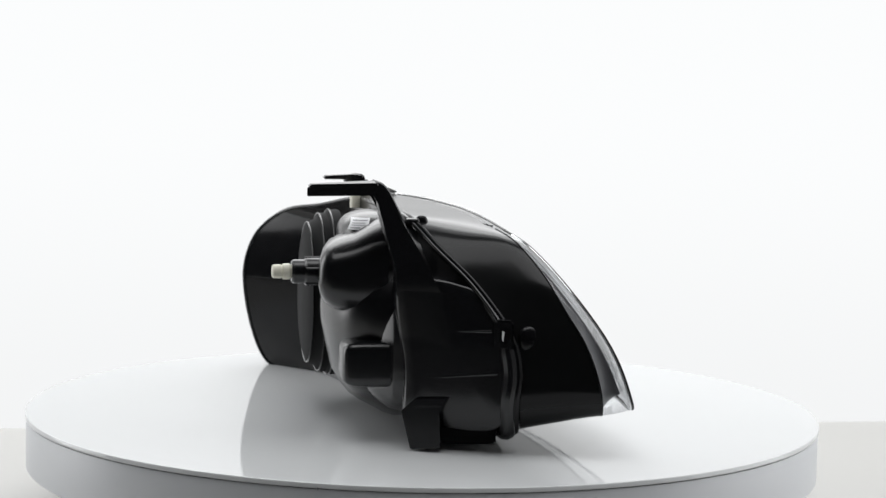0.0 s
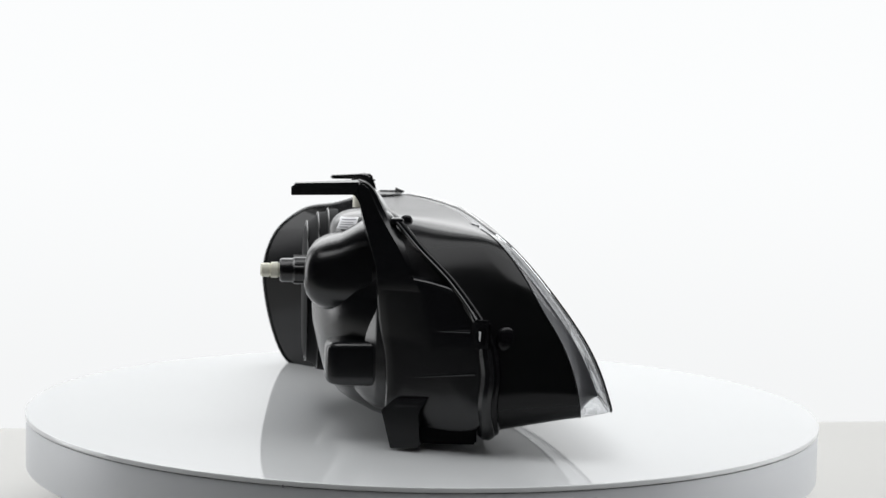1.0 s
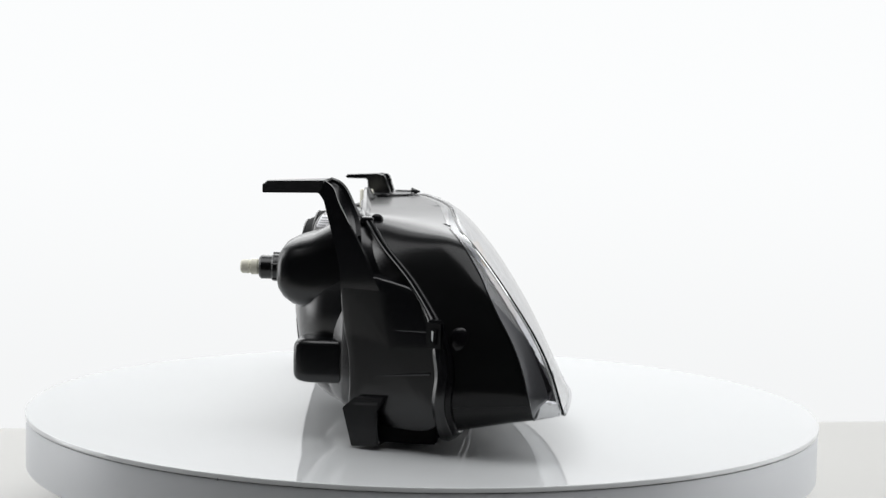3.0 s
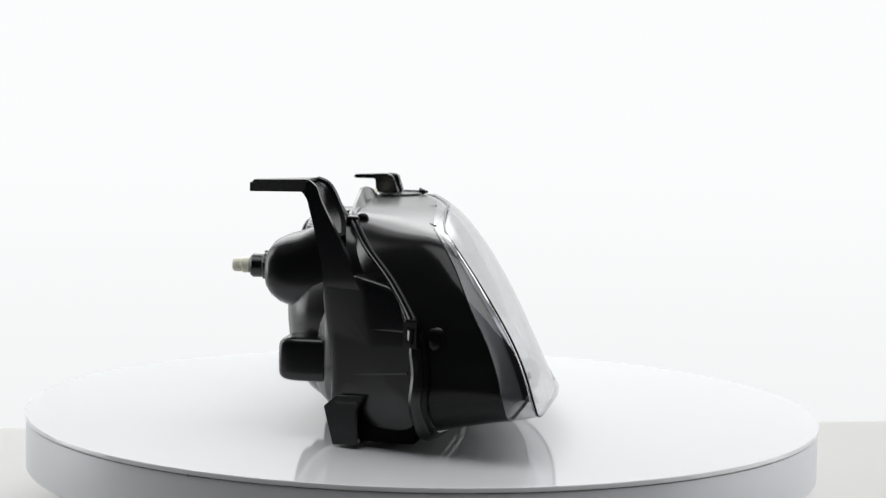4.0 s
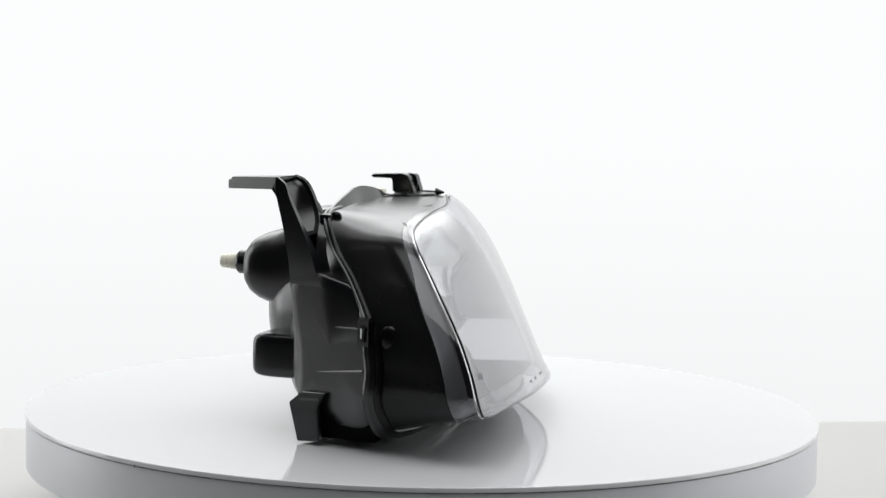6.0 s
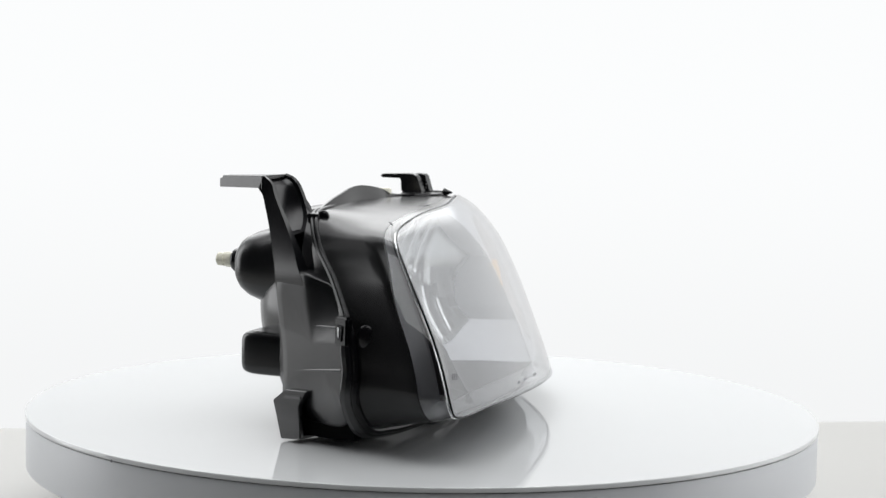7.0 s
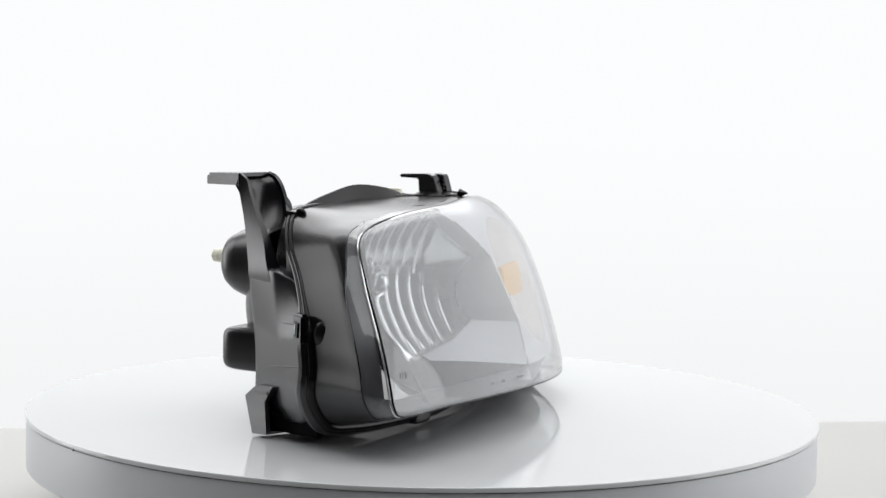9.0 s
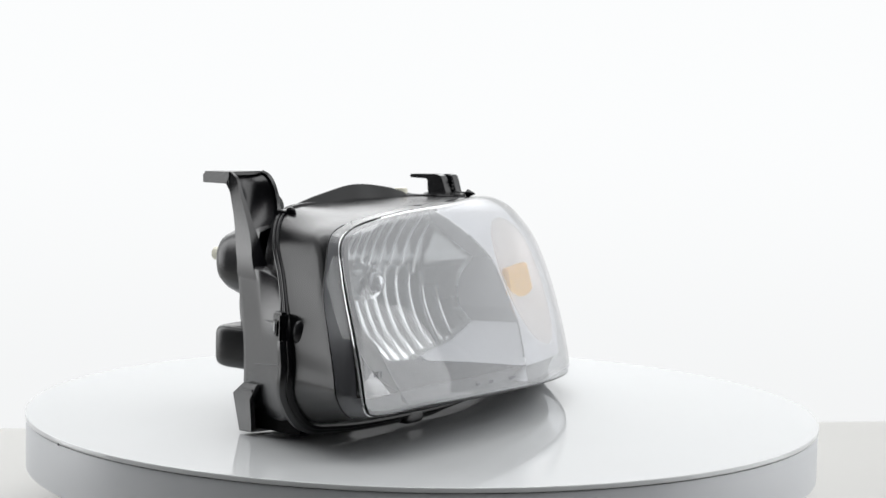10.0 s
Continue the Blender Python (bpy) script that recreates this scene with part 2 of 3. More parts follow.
# ---- the headlight: x to its front, y along its width, z up ----
FLANGE = [(-.040, -.175, .209), (-.020, -.212, .186), (.011, -.240, .154), (.037, -.264, .114), (.045, -.268, .080), (.043, -.266, .050), (.047, -.247, .024),
          (.050, -.205, .016), (.050, -.09, .012), (.03, .03, .009), (.0, .12, .006), (-.04, .20, .004), (-.09, .255, .002), (-.132, .290, .003),
          (-.160, .291, .10), (-.148, .288, .147), (-.122, .276, .173), (-.085, .195, .190), (-.06, .075, .2075), (-.056, -.047, .213), (-.047, -.12, .213)]
FRONT = [(.047, -.182, .1995), (.0622, -.2196, .189), (.0893, -.2489, .159), (.1232, -.2747, .112), (.1373, -.2838, .084), (.1476, -.2880, .053), (.1492, -.2845, .0475),
         (.152, -.2, .046), (.147, -.11, .043), (.125, .02, .036), (.100, .1, .031), (.075, .152, .027), (.025, .215, .018), (-.07, .28, .005),
         (-.115, .298, .09), (-.10, .285, .14), (-.075, .252, .178), (-.045, .195, .196), (-.015, .112, .208), (.021, -.005, .2085), (.034, -.1, .207)]
NL = 210  # ten steps to each pair of the control points above


def loop_lines():
    return spline(FLANGE, NL, True), spline(FRONT, NL, True)


def blend(a, b, f, side=0.0, rest=0.0, centre=Vector((0, 0, 0.11))):
    """Between two loops; the wall swells by side on the inner end, by rest elsewhere."""
    out = []
    hump = (f / 0.72) ** 1.3 if f < 0.72 else 1 - ((f - 0.72) / 0.28) ** 2
    for p, q in zip(a, b):
        m = p.lerp(q, f)
        w = m - centre
        w.x = 0
        k = max(0.0, min(1.0, (-m.y - 0.17) / 0.06)) * max(0.0, min(1.0, (m.z - 0.035) / 0.03)) * max(0.0, min(1.0, (0.205 - m.z) / 0.05))
        edge = 0.006 * math.exp(-((m.y + 0.207) / 0.03) ** 2 - ((m.z - 0.194) / 0.017) ** 2)
        out.append(m + w.normalized() * (side * k + rest * (1 - k) + edge) * hump)
    return out


def front_patch(inset=0.0, nu=40, nv=24):
    """The lens's face: a Coons patch on its edge, swollen outwards most towards the wrapped end."""
    fr = spline(FRONT, NL, True)
    near = fr[0:51]            # from the upper inner corner down to the nose
    bottom = fr[50:131]        # along the foot to the wrapped end
    far = fr[130:161][::-1]    # wrapped end, top to foot
    top = (fr[160:] + fr[:1])[::-1]  # inner corner to wrapped end
    pick = lambda c, u: c[min(int(u * (len(c) - 1)), len(c) - 2)].lerp(c[min(int(u * (len(c) - 1)), len(c) - 2) + 1], u * (len(c) - 1) - min(int(u * (len(c) - 1)), len(c) - 2))
    grid = []
    for j in range(nv + 1):
        v = j / nv
        row = []
        for i in range(nu + 1):
            u = i / nu
            p = pick(top, u) * (1 - v) + pick(bottom, u) * v + pick(near, v) * (1 - u) + pick(far, v) * u
            p = p - (top[0] * (1 - u) * (1 - v) + top[-1] * u * (1 - v) + bottom[0] * (1 - u) * v + bottom[-1] * u * v)
            amp = (0.005 + 0.018 * math.sin(math.pi * min(1, u * 1.25)) * u) * 4 * v * (1 - v) + 0.004 * math.sin(math.pi * u) + 0.019 * math.exp(-((u - 0.74) / 0.13) ** 2) * (4 * v * (1 - v)) ** 0.8 * (0.45 + 0.9 * v)
            a = 0.25 + 1.0 * u
            row.append(p + Vector((math.cos(a), math.sin(a), 0.35)) * (amp * min(1, 6 * u + 0.15) - inset))
        grid.append(row)
    return grid


def build_headlight():
    root = new("headlight")
    tagged(root, "black plastic car headlight with clear lens, lying on the turntable", "car headlight")
    fl, fr = loop_lines()

    # lens: face, side wall, edge
    bm = bmesh.new()
    skin(bm, front_patch(), closed=False)
    lens = part("lens", bm, M_LENS, root, "clear curved polycarbonate front lens", angle=60)
    sol = lens.modifiers.new("wall", "SOLIDIFY")
    sol.thickness, sol.offset = 0.003, -1
    def wall(f, border=0.72):
        """A loop on the side wall; f = border lies on the border of the grey band, which runs close to the lens edge along the top."""
        rings = []
        for i in range(NL):
            z = fr[i].z
            k = max(0.0, min(1.0, (z - 0.125) / 0.075))
            edge_f = 0.73 + 0.15 * k * k * (3 - 2 * k) if i < 60 or i > 170 else 0.73
            g = f * edge_f / border if f <= border else edge_f + (f - border) / (1 - border) * (1 - edge_f)
            rings.append(blend([fl[i]], [fr[i]], g, 0.012, 0.001)[0])
        return rings
    bm = bmesh.new()
    skin(bm, [wall(f) for f in (0.0, 0.1, 0.2, 0.35, 0.5, 0.6, 0.68, 0.72)])
    part("lens_skirt", bm, M_GLOSS, root, "glossy black lens side wall", angle=50)
    inner = list(range(172, NL)) + list(range(0, 121))
    outer_end = list(range(120, 173))
    for name, ids, mat, label in (("clear_wall", inner, M_CLEAR, "clear polycarbonate side wall of the lens"), ("wrapped_end", outer_end, M_GLOSS, "glossy black wrapped end of the lens")):
        bm = bmesh.new()
        skin(bm, [[ring[i] for i in ids] for ring in (wall(f) for f in (0.72, 0.76, 0.81, 0.86, 0.90, 0.935, 0.955, 0.97, 0.985, 1.0))], closed=False)
        part(name, bm, mat, lens, label, angle=50)
    part("border_line", tube([p * 1.0005 for p in wall(0.722)[0:124]], 0.0007, 6), M_SEAL, lens, "thin dark joint between the lens wall and its black part")
    # backlight caught in the clear rim, painted as a bright metallic tube
    near_ids = list(range(3, 128))
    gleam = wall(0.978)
    part("edge_gleam", tube([gleam[i] for i in near_ids], 0.0007, 8), M_GLEAM, lens, "bright tube painting the backlit gleam on the lens rim")
    # black tube in place of the dark line that refraction draws here
    part("lens_edge", tube(fr, 0.0011, 8, ring=True), M_SEAL, lens, "thin black tube for the dark refraction line at the lens edge")
    # flange: rib on the housing, seal beside it
    back = [p + Vector((-(0.0045 + 0.0025 * max(0.0, min(1.0, (0.135 - p.z) / 0.04))) * (1 - max(0.0, min(1.0, (p.y - 0.08) / 0.1))), 0, 0)) for p in fl]
    low = lambda q: max(0.0, min(1.0, (0.135 - q.z) / 0.04)) * max(0.0, min(1.0, (0.06 - q.y) / 0.1))
    away = lambda q: max(0.0, min(1.0, (q.y - 0.08) / 0.1))
    rib = part("flange_rib", tube(back, lambda q: 0.0018 + 0.0054 * low(q) + 0.002 * low(q) * max(0.0, min(1.0, (0.04 - q.z) / 0.02)), 10, ring=True), M_BLACK, root, "matt black rib round the housing's mouth")
    part("seal", tube(fl, lambda q: 0.0022 + 0.0026 * low(q) - 0.0006 * away(q), 10, ring=True), M_SEAL, rib, "glossy black sealant bead")
    wave = spline([(-.043, -.172, .210), (-.047, -.14, .2165), (-.051, -.10, .2225), (-.056, -.047, .2275), (-.058, .01, .2215), (-.061, .06, .2115), (-.060, .125, .2095)], 40)
    foot_line = spline([(-.0400, -.172, .2085), (-.0425, -.14, .2115), (-.0455, -.10, .2130), (-.0520, -.047, .2130), (-.0535, .01, .2100), (-.056, .06, .2080), (-.055, .125, .2050)], 40)
    bm = bmesh.new()
    skin(bm, [foot_line, [a.lerp(b, 0.6) for a, b in zip(foot_line, wave)], wave, [p + Vector((-.003, 0, -.0005)) for p in wave], [p + Vector((-.004, 0, -.02)) for p in wave]], closed=False)
    part("flange_lip", bm, M_SEMI, root, "black wavy upper lip of the housing")

    # housing shell
    rear = []
    for p in fl:
        q = p.copy()
        q.y = p.y * 0.80 + 0.004
        q.z = 0.112 + (p.z - 0.112) * 0.86
        out = max(0.0, min(1.0, (p.y - 0.03) / 0.17))
        q.x = -0.060 - 0.022 * max(0.0, min(1.0, (p.y + 0.12) / 0.15)) * (1 - out) - 0.045 * out
        rear.append(q)
    bm = bmesh.new()
    rings = [blend(fl, rear, f, -0.004, 0.004) for f in (0.0, 0.25, 0.5, 0.75, 1.0)]
    for s, dx in ((0.985, -0.002), (0.93, -0.010), (0.82, -0.020), (0.6, -0.028), (0.3, -0.03), (0.02, -0.03)):
        rings.append([Vector((q.x + dx * (1 - 0.8 * max(0.0, min(1.0, (q.y - 0.03) / 0.15))), q.y * s, 0.112 + (q.z - 0.112) * s)) for q in rear])
    ends = bmesh.new()
    split = [[i for i in range(NL) if 95 <= i <= 192], [i for i in range(192, NL)] + [i for i in range(0, 96)]]
    plate = [Vector((-.045 - .012 * max(0.0, min(1.0, (.1 - fl[i].y) / .1)), fl[i].y - .10 * max(0.0, min(1.0, fl[i].y / .29)), .112 + (fl[i].z - .112) * .92)) for i in split[0]]
    skin(ends, [[fl[i].lerp(q, f) for i, q in zip(split[0], plate)] for f in (0, .02, .05, .1, .2, .4, .7, 1)], closed=False)
    skin(bm, [[r[i] for i in split[1]] for r in rings], closed=False)
    housing = part("housing", bm, M_BLACK, root, "moulded matt black plastic rear housing", angle=50)
    outline = [(-.049, .030), (-.052, .060), (-.0535, .085), (-.057, .105), (-.0598, .125), (-.0612, .145), (-.0575, .1585), (-.045, .1605), (-.024, .1600), (-.006, .1560), (.008, .151), (.030, .122), (.038, .100), (.040, .070), (.038, .042), (.028, .024), (-.02, .022)]
    fine = spline([(x, 0, z) for x, z in outline], 90, True)
    low_y = lambda x, z: -.2195 - (x + .0566) * .50 + max(0.0, .04 - z) * .35
    high_y = lambda x: -.2225 - min(x + .058, .038 + (x + .02) * .15) * .45
    def lean(x, z):
        """Where the side wall stands: it leans and turns from its foot to its shoulder."""
        t = max(0.0, min(1.0, (z - .105) / .05))
        return low_y(x, z) * (1 - t) + high_y(x) * t
    mid = Vector((-.012, 0, .095))
    bm = bmesh.new()
    rings = []
    for k, dy in ((1.0, .030), (1.0, .0022), (.985, .0006), (.96, 0.0), (.8, 0.0), (.5, 0.0), (.2, 0.0), (.01, 0.0)):
        ring = []
        for p in fine:
            q = mid + (p - mid) * k
            ring.append(Vector((q.x, lean(q.x, q.z) + dy, q.z)))
        rings.append(ring)
    skin(bm, rings)
    slab = part("side_wall", bm, M_BLACK, housing, "flat moulded side wall of the housing", angle=50)
    part("crease", tube([Vector((-.160, .291, .10)).lerp(Vector((-.045, .191, .101)), f) for f in (.02, .4, .8)], .0010, 6), M_SEMI, root)
    part("end_wall", ends, M_SEMI, root, "smooth black wall of the wrapped end", angle=50)
    hood = section_loft([(-.1300, -.128, .034, .144, .164), (-.1295, -.128, .043, .138, .172), (-.1275, -.128, .049, .132, .179), (-.123, -.128, .0535, .126, .185), (-.116, -.128, .056, .121, .1885), (-.108, -.128, .0565, .118, .1910),
                                 (-.0966, -.128, .057, .115, .1945), (-.0788, -.128, .058, .111, .205), (-.066, -.128, .060, .108, .211)], power=2.8)
    for v in hood.verts:
        v.co.x += 0.0012 + 0.17 * max(0.0, v.co.y + 0.171)
    cover = part("bulb_cover", hood, M_BLACK, root, "bulging black bulb cover")
    dome = lathe([(.106, .040), (.106, .048), (.1025, .058), (.097, .068), (.091, .080), (.084, .090), (.073, .099), (.061, .106), (.038, .112), (.015, .117), (.001, .118)], (0, -.10, .118), (-1, 0, 0), 64)
    for v in dome.verts:
        if v.co.z > .118:
            v.co.z = .118 + (v.co.z - .118) * .72
    part("rear_bowl", dome, M_BLACK, root, "rounded black back of the reflector bowl")
    part("upper_cover", superbox((-0.062, -0.095, 0.185), (0.040, 0.050, 0.026), 2.8), M_BLACK, cover, "raised top of the bulb cover")
    cap = part("dust_cap", lathe([(0.083, 0), (0.083, 0.010), (0.080, 0.013), (0.079, 0.020), (0.074, 0.023), (0.070, 0.031), (0.06, 0.034), (0.0005, 0.035)], (-0.090, 0.0, 0.119), (-1, 0, 0), 72), M_MATT, root, "round black rear dust cap")
    for radius, depth in ((.0832, .010), (.0792, .020), (.0702, .031)):
        part("cap_ring", tube([(-.090 - depth, radius * math.cos(2 * math.pi * k / 72), .119 + radius * math.sin(2 * math.pi * k / 72)) for k in range(72)], .0009, 6, ring=True), M_SEMI, cap, "thin glossy edge of the dust cap")
    part("connector_socket", superbox((-0.065, -0.180, 0.0755), (0.043, 0.025, 0.0215), 6), M_BLACK, root, "black rectangular connector socket")
    collar = part("adjuster", lathe([(0.016, -0.05), (0.016, -0.012), (0.0135, -0.010), (0.0135, 0.008), (0.0115, 0.010), (0.0115, 0.02), (0.010, 0.022)], (-0.128, -0.131, 0.155), (-1, 0, 0), 28), M_BLACK, root, "black beam adjuster collar")
    part("adjuster_tip", lathe([(0.0065, -0.02), (0.0065, 0.002), (0.0076, 0.003), (0.0076, 0.009), (0.0062, 0.0098), (0.0062, 0.011), (0.0068, 0.0115), (0.0066, 0.018), (0.005, 0.0195)], (-0.149, -0.131, 0.155), (-1, 0, 0), 28), M_NYLON, collar, "cream nylon adjuster tip")
    for k in range(5):
        a = 2 * math.pi * k / 5 + 0.3
        part("adjuster_rib", tube([(-.118, -.131 + .0135 * math.cos(a), .155 + .0135 * math.sin(a)), (-.137, -.131 + .0135 * math.cos(a), .155 + .0135 * math.sin(a))], .0012, 6), M_BLACK, collar)

    # upper mounting bracket: side plate, channel web, tab
    rows = 28
    outer = spline([(-.084, -.2128, .2345), (-.0795, -.2128, .228), (-.077, -.2130, .219), (-.073, -.2140, .205), (-.068, -.2170, .187), (-.0625, -.2212, .165), (-.0613, -.2215, .150), (-.0605, -.2200, .138)], rows)
    edge = spline([(-.0785, -.2128, .2465), (-.0705, -.2130, .240), (-.066, -.2145, .2285), (-.0525, -.2190, .2035), (-.044, -.2240, .1890), (-.037, -.2290, .1755), (-.031, -.2335, .163), (-.024, -.2365, .150), (-.020, -.2385, .138)], rows)
    far = spline([(-.0785, -.1686, .2450), (-.0705, -.1686, .242), (-.064, -.1690, .236), (-.0555, -.1710, .220), (-.049, -.1780, .206), (-.046, -.1900, .193), (-.044, -.2000, .172), (-.040, -.2080, .135)], rows)
    for line in (outer, edge):
        for p in line:
            f = max(0.0, min(1.0, (.178 - p.z) / .018))
            p.y += (lean(p.x, p.z) - .0003 + max(0.0, .152 - p.z) * .08 - p.y) * f
    depth = [Vector((0, .0035 + .03 * (i / (rows - 1)) ** 2, 0)) for i in range(rows)]
    bm = bmesh.new()
    skin(bm, [[p + d for p, d in zip(outer, depth)], outer, edge, [p + d for p, d in zip(edge, depth)]], closed=False)
    bracket = part("mounting_bracket", bm, M_BLACK, root, "black angled upper mounting bracket")
    bm = bmesh.new()
    top_rows = [i for i in range(rows) if edge[i].z > .168]
    hollow = [(edge[i].x - outer[i].x) * .8 for i in range(rows)]
    skin(bm, [[edge[i].lerp(far[i], f) + Vector((-.003 - hollow[i] * math.sin(math.pi * f) ** .6, .002 * (1 - f), -.002)) for i in top_rows] for f in (0, .06, .15, .3, .45, .6, .75, .88, .96, 1)], closed=False)
    part("web", bm, M_BLACK, bracket)
    high, mouth = far[10:], [fl[i] + Vector((-.006, .003, -.002)) for i in range(0, 31, 2)]
    lerp_along = lambda line, u: line[min(int(u * (len(line) - 1)), len(line) - 2)].lerp(line[min(int(u * (len(line) - 1)), len(line) - 2) + 1], u * (len(line) - 1) - min(int(u * (len(line) - 1)), len(line) - 2))
    bm = bmesh.new()
    skin(bm, [[lerp_along(high, k / 15).lerp(mouth[k], f) + Vector((0, .006 * math.sin(math.pi * f), 0)) for k in range(16)] for f in (0, .2, .4, .6, .8, 1)], closed=False)
    part("shoulder", bm, M_BLACK, housing, "sunk black wall between the bracket and the flange")
    bm = bmesh.new()
    skin(bm, [[p + Vector((-.016, 0, -.006)) for p in far[:20]], far[:20], [p + Vector((.001, .003, .001)) for p in far[:20]], [p + Vector((-.016, .003, -.006)) for p in far[:20]]], closed=False)
    part("far_plate", bm, M_BLACK, bracket)
    part("tab", prism([(-.080, -.213, .0045), (-.139, -.181, 0), (-.139, -.166, 0), (-.077, -.168, .0035)], (0, 0, .2385), (0, 0, .2420)), M_BLACK, bracket, "flat mounting tab")
    part("tab_lip", prism([(-.1415, -.181, .231), (-.1415, -.181, .2395), (-.137, -.184, .2405), (-.137, -.184, .2425), (-.080, -.2135, .2465), (-.080, -.2135, .2330), (-.086, -.210, .2345)], (0, 0, 0), (.001, .0035, 0), .0006), M_BLACK, bracket)

    # middle bracket on its round boss
    boss = part("top_bracket", prism([(-.094, 0, .2250), (-.094, 0, .2285), (-.060, 0, .2305), (-.053, 0, .2285), (-.046, 0, .2105), (-.070, 0, .2105), (-.071, 0, .2250)], (0, .096, 0), (0, .108, 0)), M_BLACK, root, "small black angled top bracket")
    part("boss", lathe([(0.0225, -.014), (0.0225, 0.0005), (0.0212, 0.002), (0.001, 0.0021)], (-.042, .088, .2100), (0, 0, 1), 40), M_GLOSS, boss)
    part("rear_cheek", prism([(-.072, 0, .2255), (-.060, 0, .2300), (-.050, 0, .2290), (-.044, 0, .2105), (-.066, 0, .2105)], (0, .112, 0), (0, .124, 0)), M_BLACK, boss)
    for z in (.2145, .2185, .2225):
        part("slot_bar", block((-.053, .1075, z), (-.0465, .1125, z + .0016), .0003), M_SEAL, boss)
    part("aiming_pin", lathe([(0.0015, 0), (0.0015, 0.016), (0.0045, 0.017), (0.0008, 0.026)], (-.042, .107, .2118), (1, 0, 0), 16), M_BLACK, root, "small black arrow-shaped pin")
    part("vent_cap", lathe([(0.007, -.010), (0.007, .006), (0.006, .0078), (0.001, .0080)], (-.066, .044, .2105), (0, 0, 1), 20), M_NYLON, root, "cream nylon vent cap")

    # foot: a bent face, a chamfered top and a thin base edge
    A, B, C = Vector((-.048, -.2314, 0)), Vector((-.022, -.2440, 0)), Vector((-.0156, -.159, 0))
    up = lambda v, z, dx=0.0: (v.x + dx, v.y, z)
    face = [up(A, 0), up(A, .036, -.009), up(A, .047, .004), up(B, .049, .006), up(B, .034, -.002), up(B, .008, 0), up(B, 0.004, 0)]
    foot = part("foot", prism(face, (0, 0, 0), (.002, .0045, 0), .0008), M_BLACK, root, "black mounting foot resting on the table")
    foot.location.z = .0018
    part("foot_web", prism([up(A, 0), up(A, .044), up(C, .044), up(C, 0)], (0, 0, 0), (.004, 0, 0), .0008), M_BLACK, foot)
    part("foot_top", prism([up(A, .038), up(B, .040), up(C, .042, .02), up(C, .040)], (0, 0, 0), (0, 0, .004), .0008), M_BLACK, foot)
    part("foot_base", prism([up(A, .0), up(B, .003), up(C, .002, .012), up(C, .0)], (0, 0, 0), (0, 0, .003), .0006), M_BLACK, foot)
    # solid matt block added in place of the shade inside the open foot
    part("foot_shade", prism([(-.030, -.226, 0), (.012, -.236, 0), (.032, -.236, 0), (.032, -.150, 0), (-.012, -.150, 0)], (0, 0, .0045), (0, 0, .046), .002), M_MATT, foot, "solid dark block standing in for the shaded hollow behind the foot")
    # upper lump is a grommet; the lower stands in for a shaded recess
    for x, y, z, r in ((-.0330, -.1765, .2065, .0062), (.0545, -.2655, .1090, .0105)):
        part("grommet_and_recess", superbox((x, y, z), (r, r * 0.55, r * 1.15), 2.3, 20, 12), M_SEAL, root, "round black lump: upper a grommet, lower the shade of a recess")
    for x0, z0, x1, z1 in ((-.036, .0675, .027, .0765), (-.030, .112, .022, .1145)):
        part("rib", tube([(x0, lean(x0, z0) + .0008, z0), (x1, lean(x1, z1) + .0007, z1)], lambda q: .0006 + .0012 * (q.x + .036) / .063, 8), M_BLACK, housing)
    clip = part("clip", prism([(.0225, -.2690, .100), (.0385, -.2765, .099), (.0385, -.2765, .127), (.0225, -.2690, .127)], (0, 0, 0), (.001, .012, 0), .0022), M_BLACK, root, "black square flange clip")
    # a dark plate paints the slot's shade, a white one its glint
    part("slot_shade", prism([(.0272, -.2718, .107), (.0318, -.2740, .105), (.0330, -.2745, .119), (.0272, -.2718, .120)], (0, -.0009, 0), (0, .001, 0), 0), M_SEAL, clip, "dark plate painting the shade of the clip's slot")
    part("clip_glint", prism([(.0280, -.2722, .110), (.0292, -.2728, .108), (.0300, -.2732, .117), (.0280, -.2722, .118)], (0, -.0016, 0), (0, 0, 0), 0), M_WHITE, clip, "white plate painting the glint in the clip's slot")
    part("clip", superbox((-.0415, -.1775, .2075), (.0065, .0055, .0035), 4), M_BLACK, root, "black flange clip")
    part("lug", superbox((.047, -.087, .010), (.008, .015, .008), 5), M_BLACK, root, "small black lug under the flange")
    def on_hump(u, v, lift=0.0):
        """A point on the inner flank of the cover's raised top, u along it and v up it."""
        x, z = -.0965 + .0165 * u + .0045 * v, .1945 + .0105 * v + .001 * u
        rest = 1 - (abs(x + .062) / .040) ** 2.8 - (abs(z - .185) / .026) ** 2.8
        return Vector((x, -.095 - .050 * max(0.0, rest) ** (1 / 2.8) - .0008 - lift, z + .0006 + lift * .5))
    bm = bmesh.new()
    skin(bm, [[on_hump(u / 6, v / 6, k) for u in range(7)] for k in (0, .0004) for v in (range(7) if k else range(6, -1, -1))], closed=False)
    part("label_sticker", bm, M_LABEL, cover, "white printed paper sticker")
    for v0, v1, u1 in ((.12, .20, .6), (.36, .42, .85), (.54, .60, .8), (.76, .84, .9)):
        bm = bmesh.new()
        skin(bm, [[on_hump(.1 + (u1 - .1) * u / 5, v0 + (v1 - v0) * v, .0006) for u in range(6)] for v in (0, 1)], closed=False)
        part("print_bar", bm, M_INK, cover)

    # inside: bowls sunk into a bezel that follows the lens
    NU, NV = 320, 180
    PITCH = 0.0125
    tree_points = []

    def along(v, stops):
        """The second number at v, between pairs that rise in the first."""
        if v <= stops[0][0]:
            return stops[0][1]
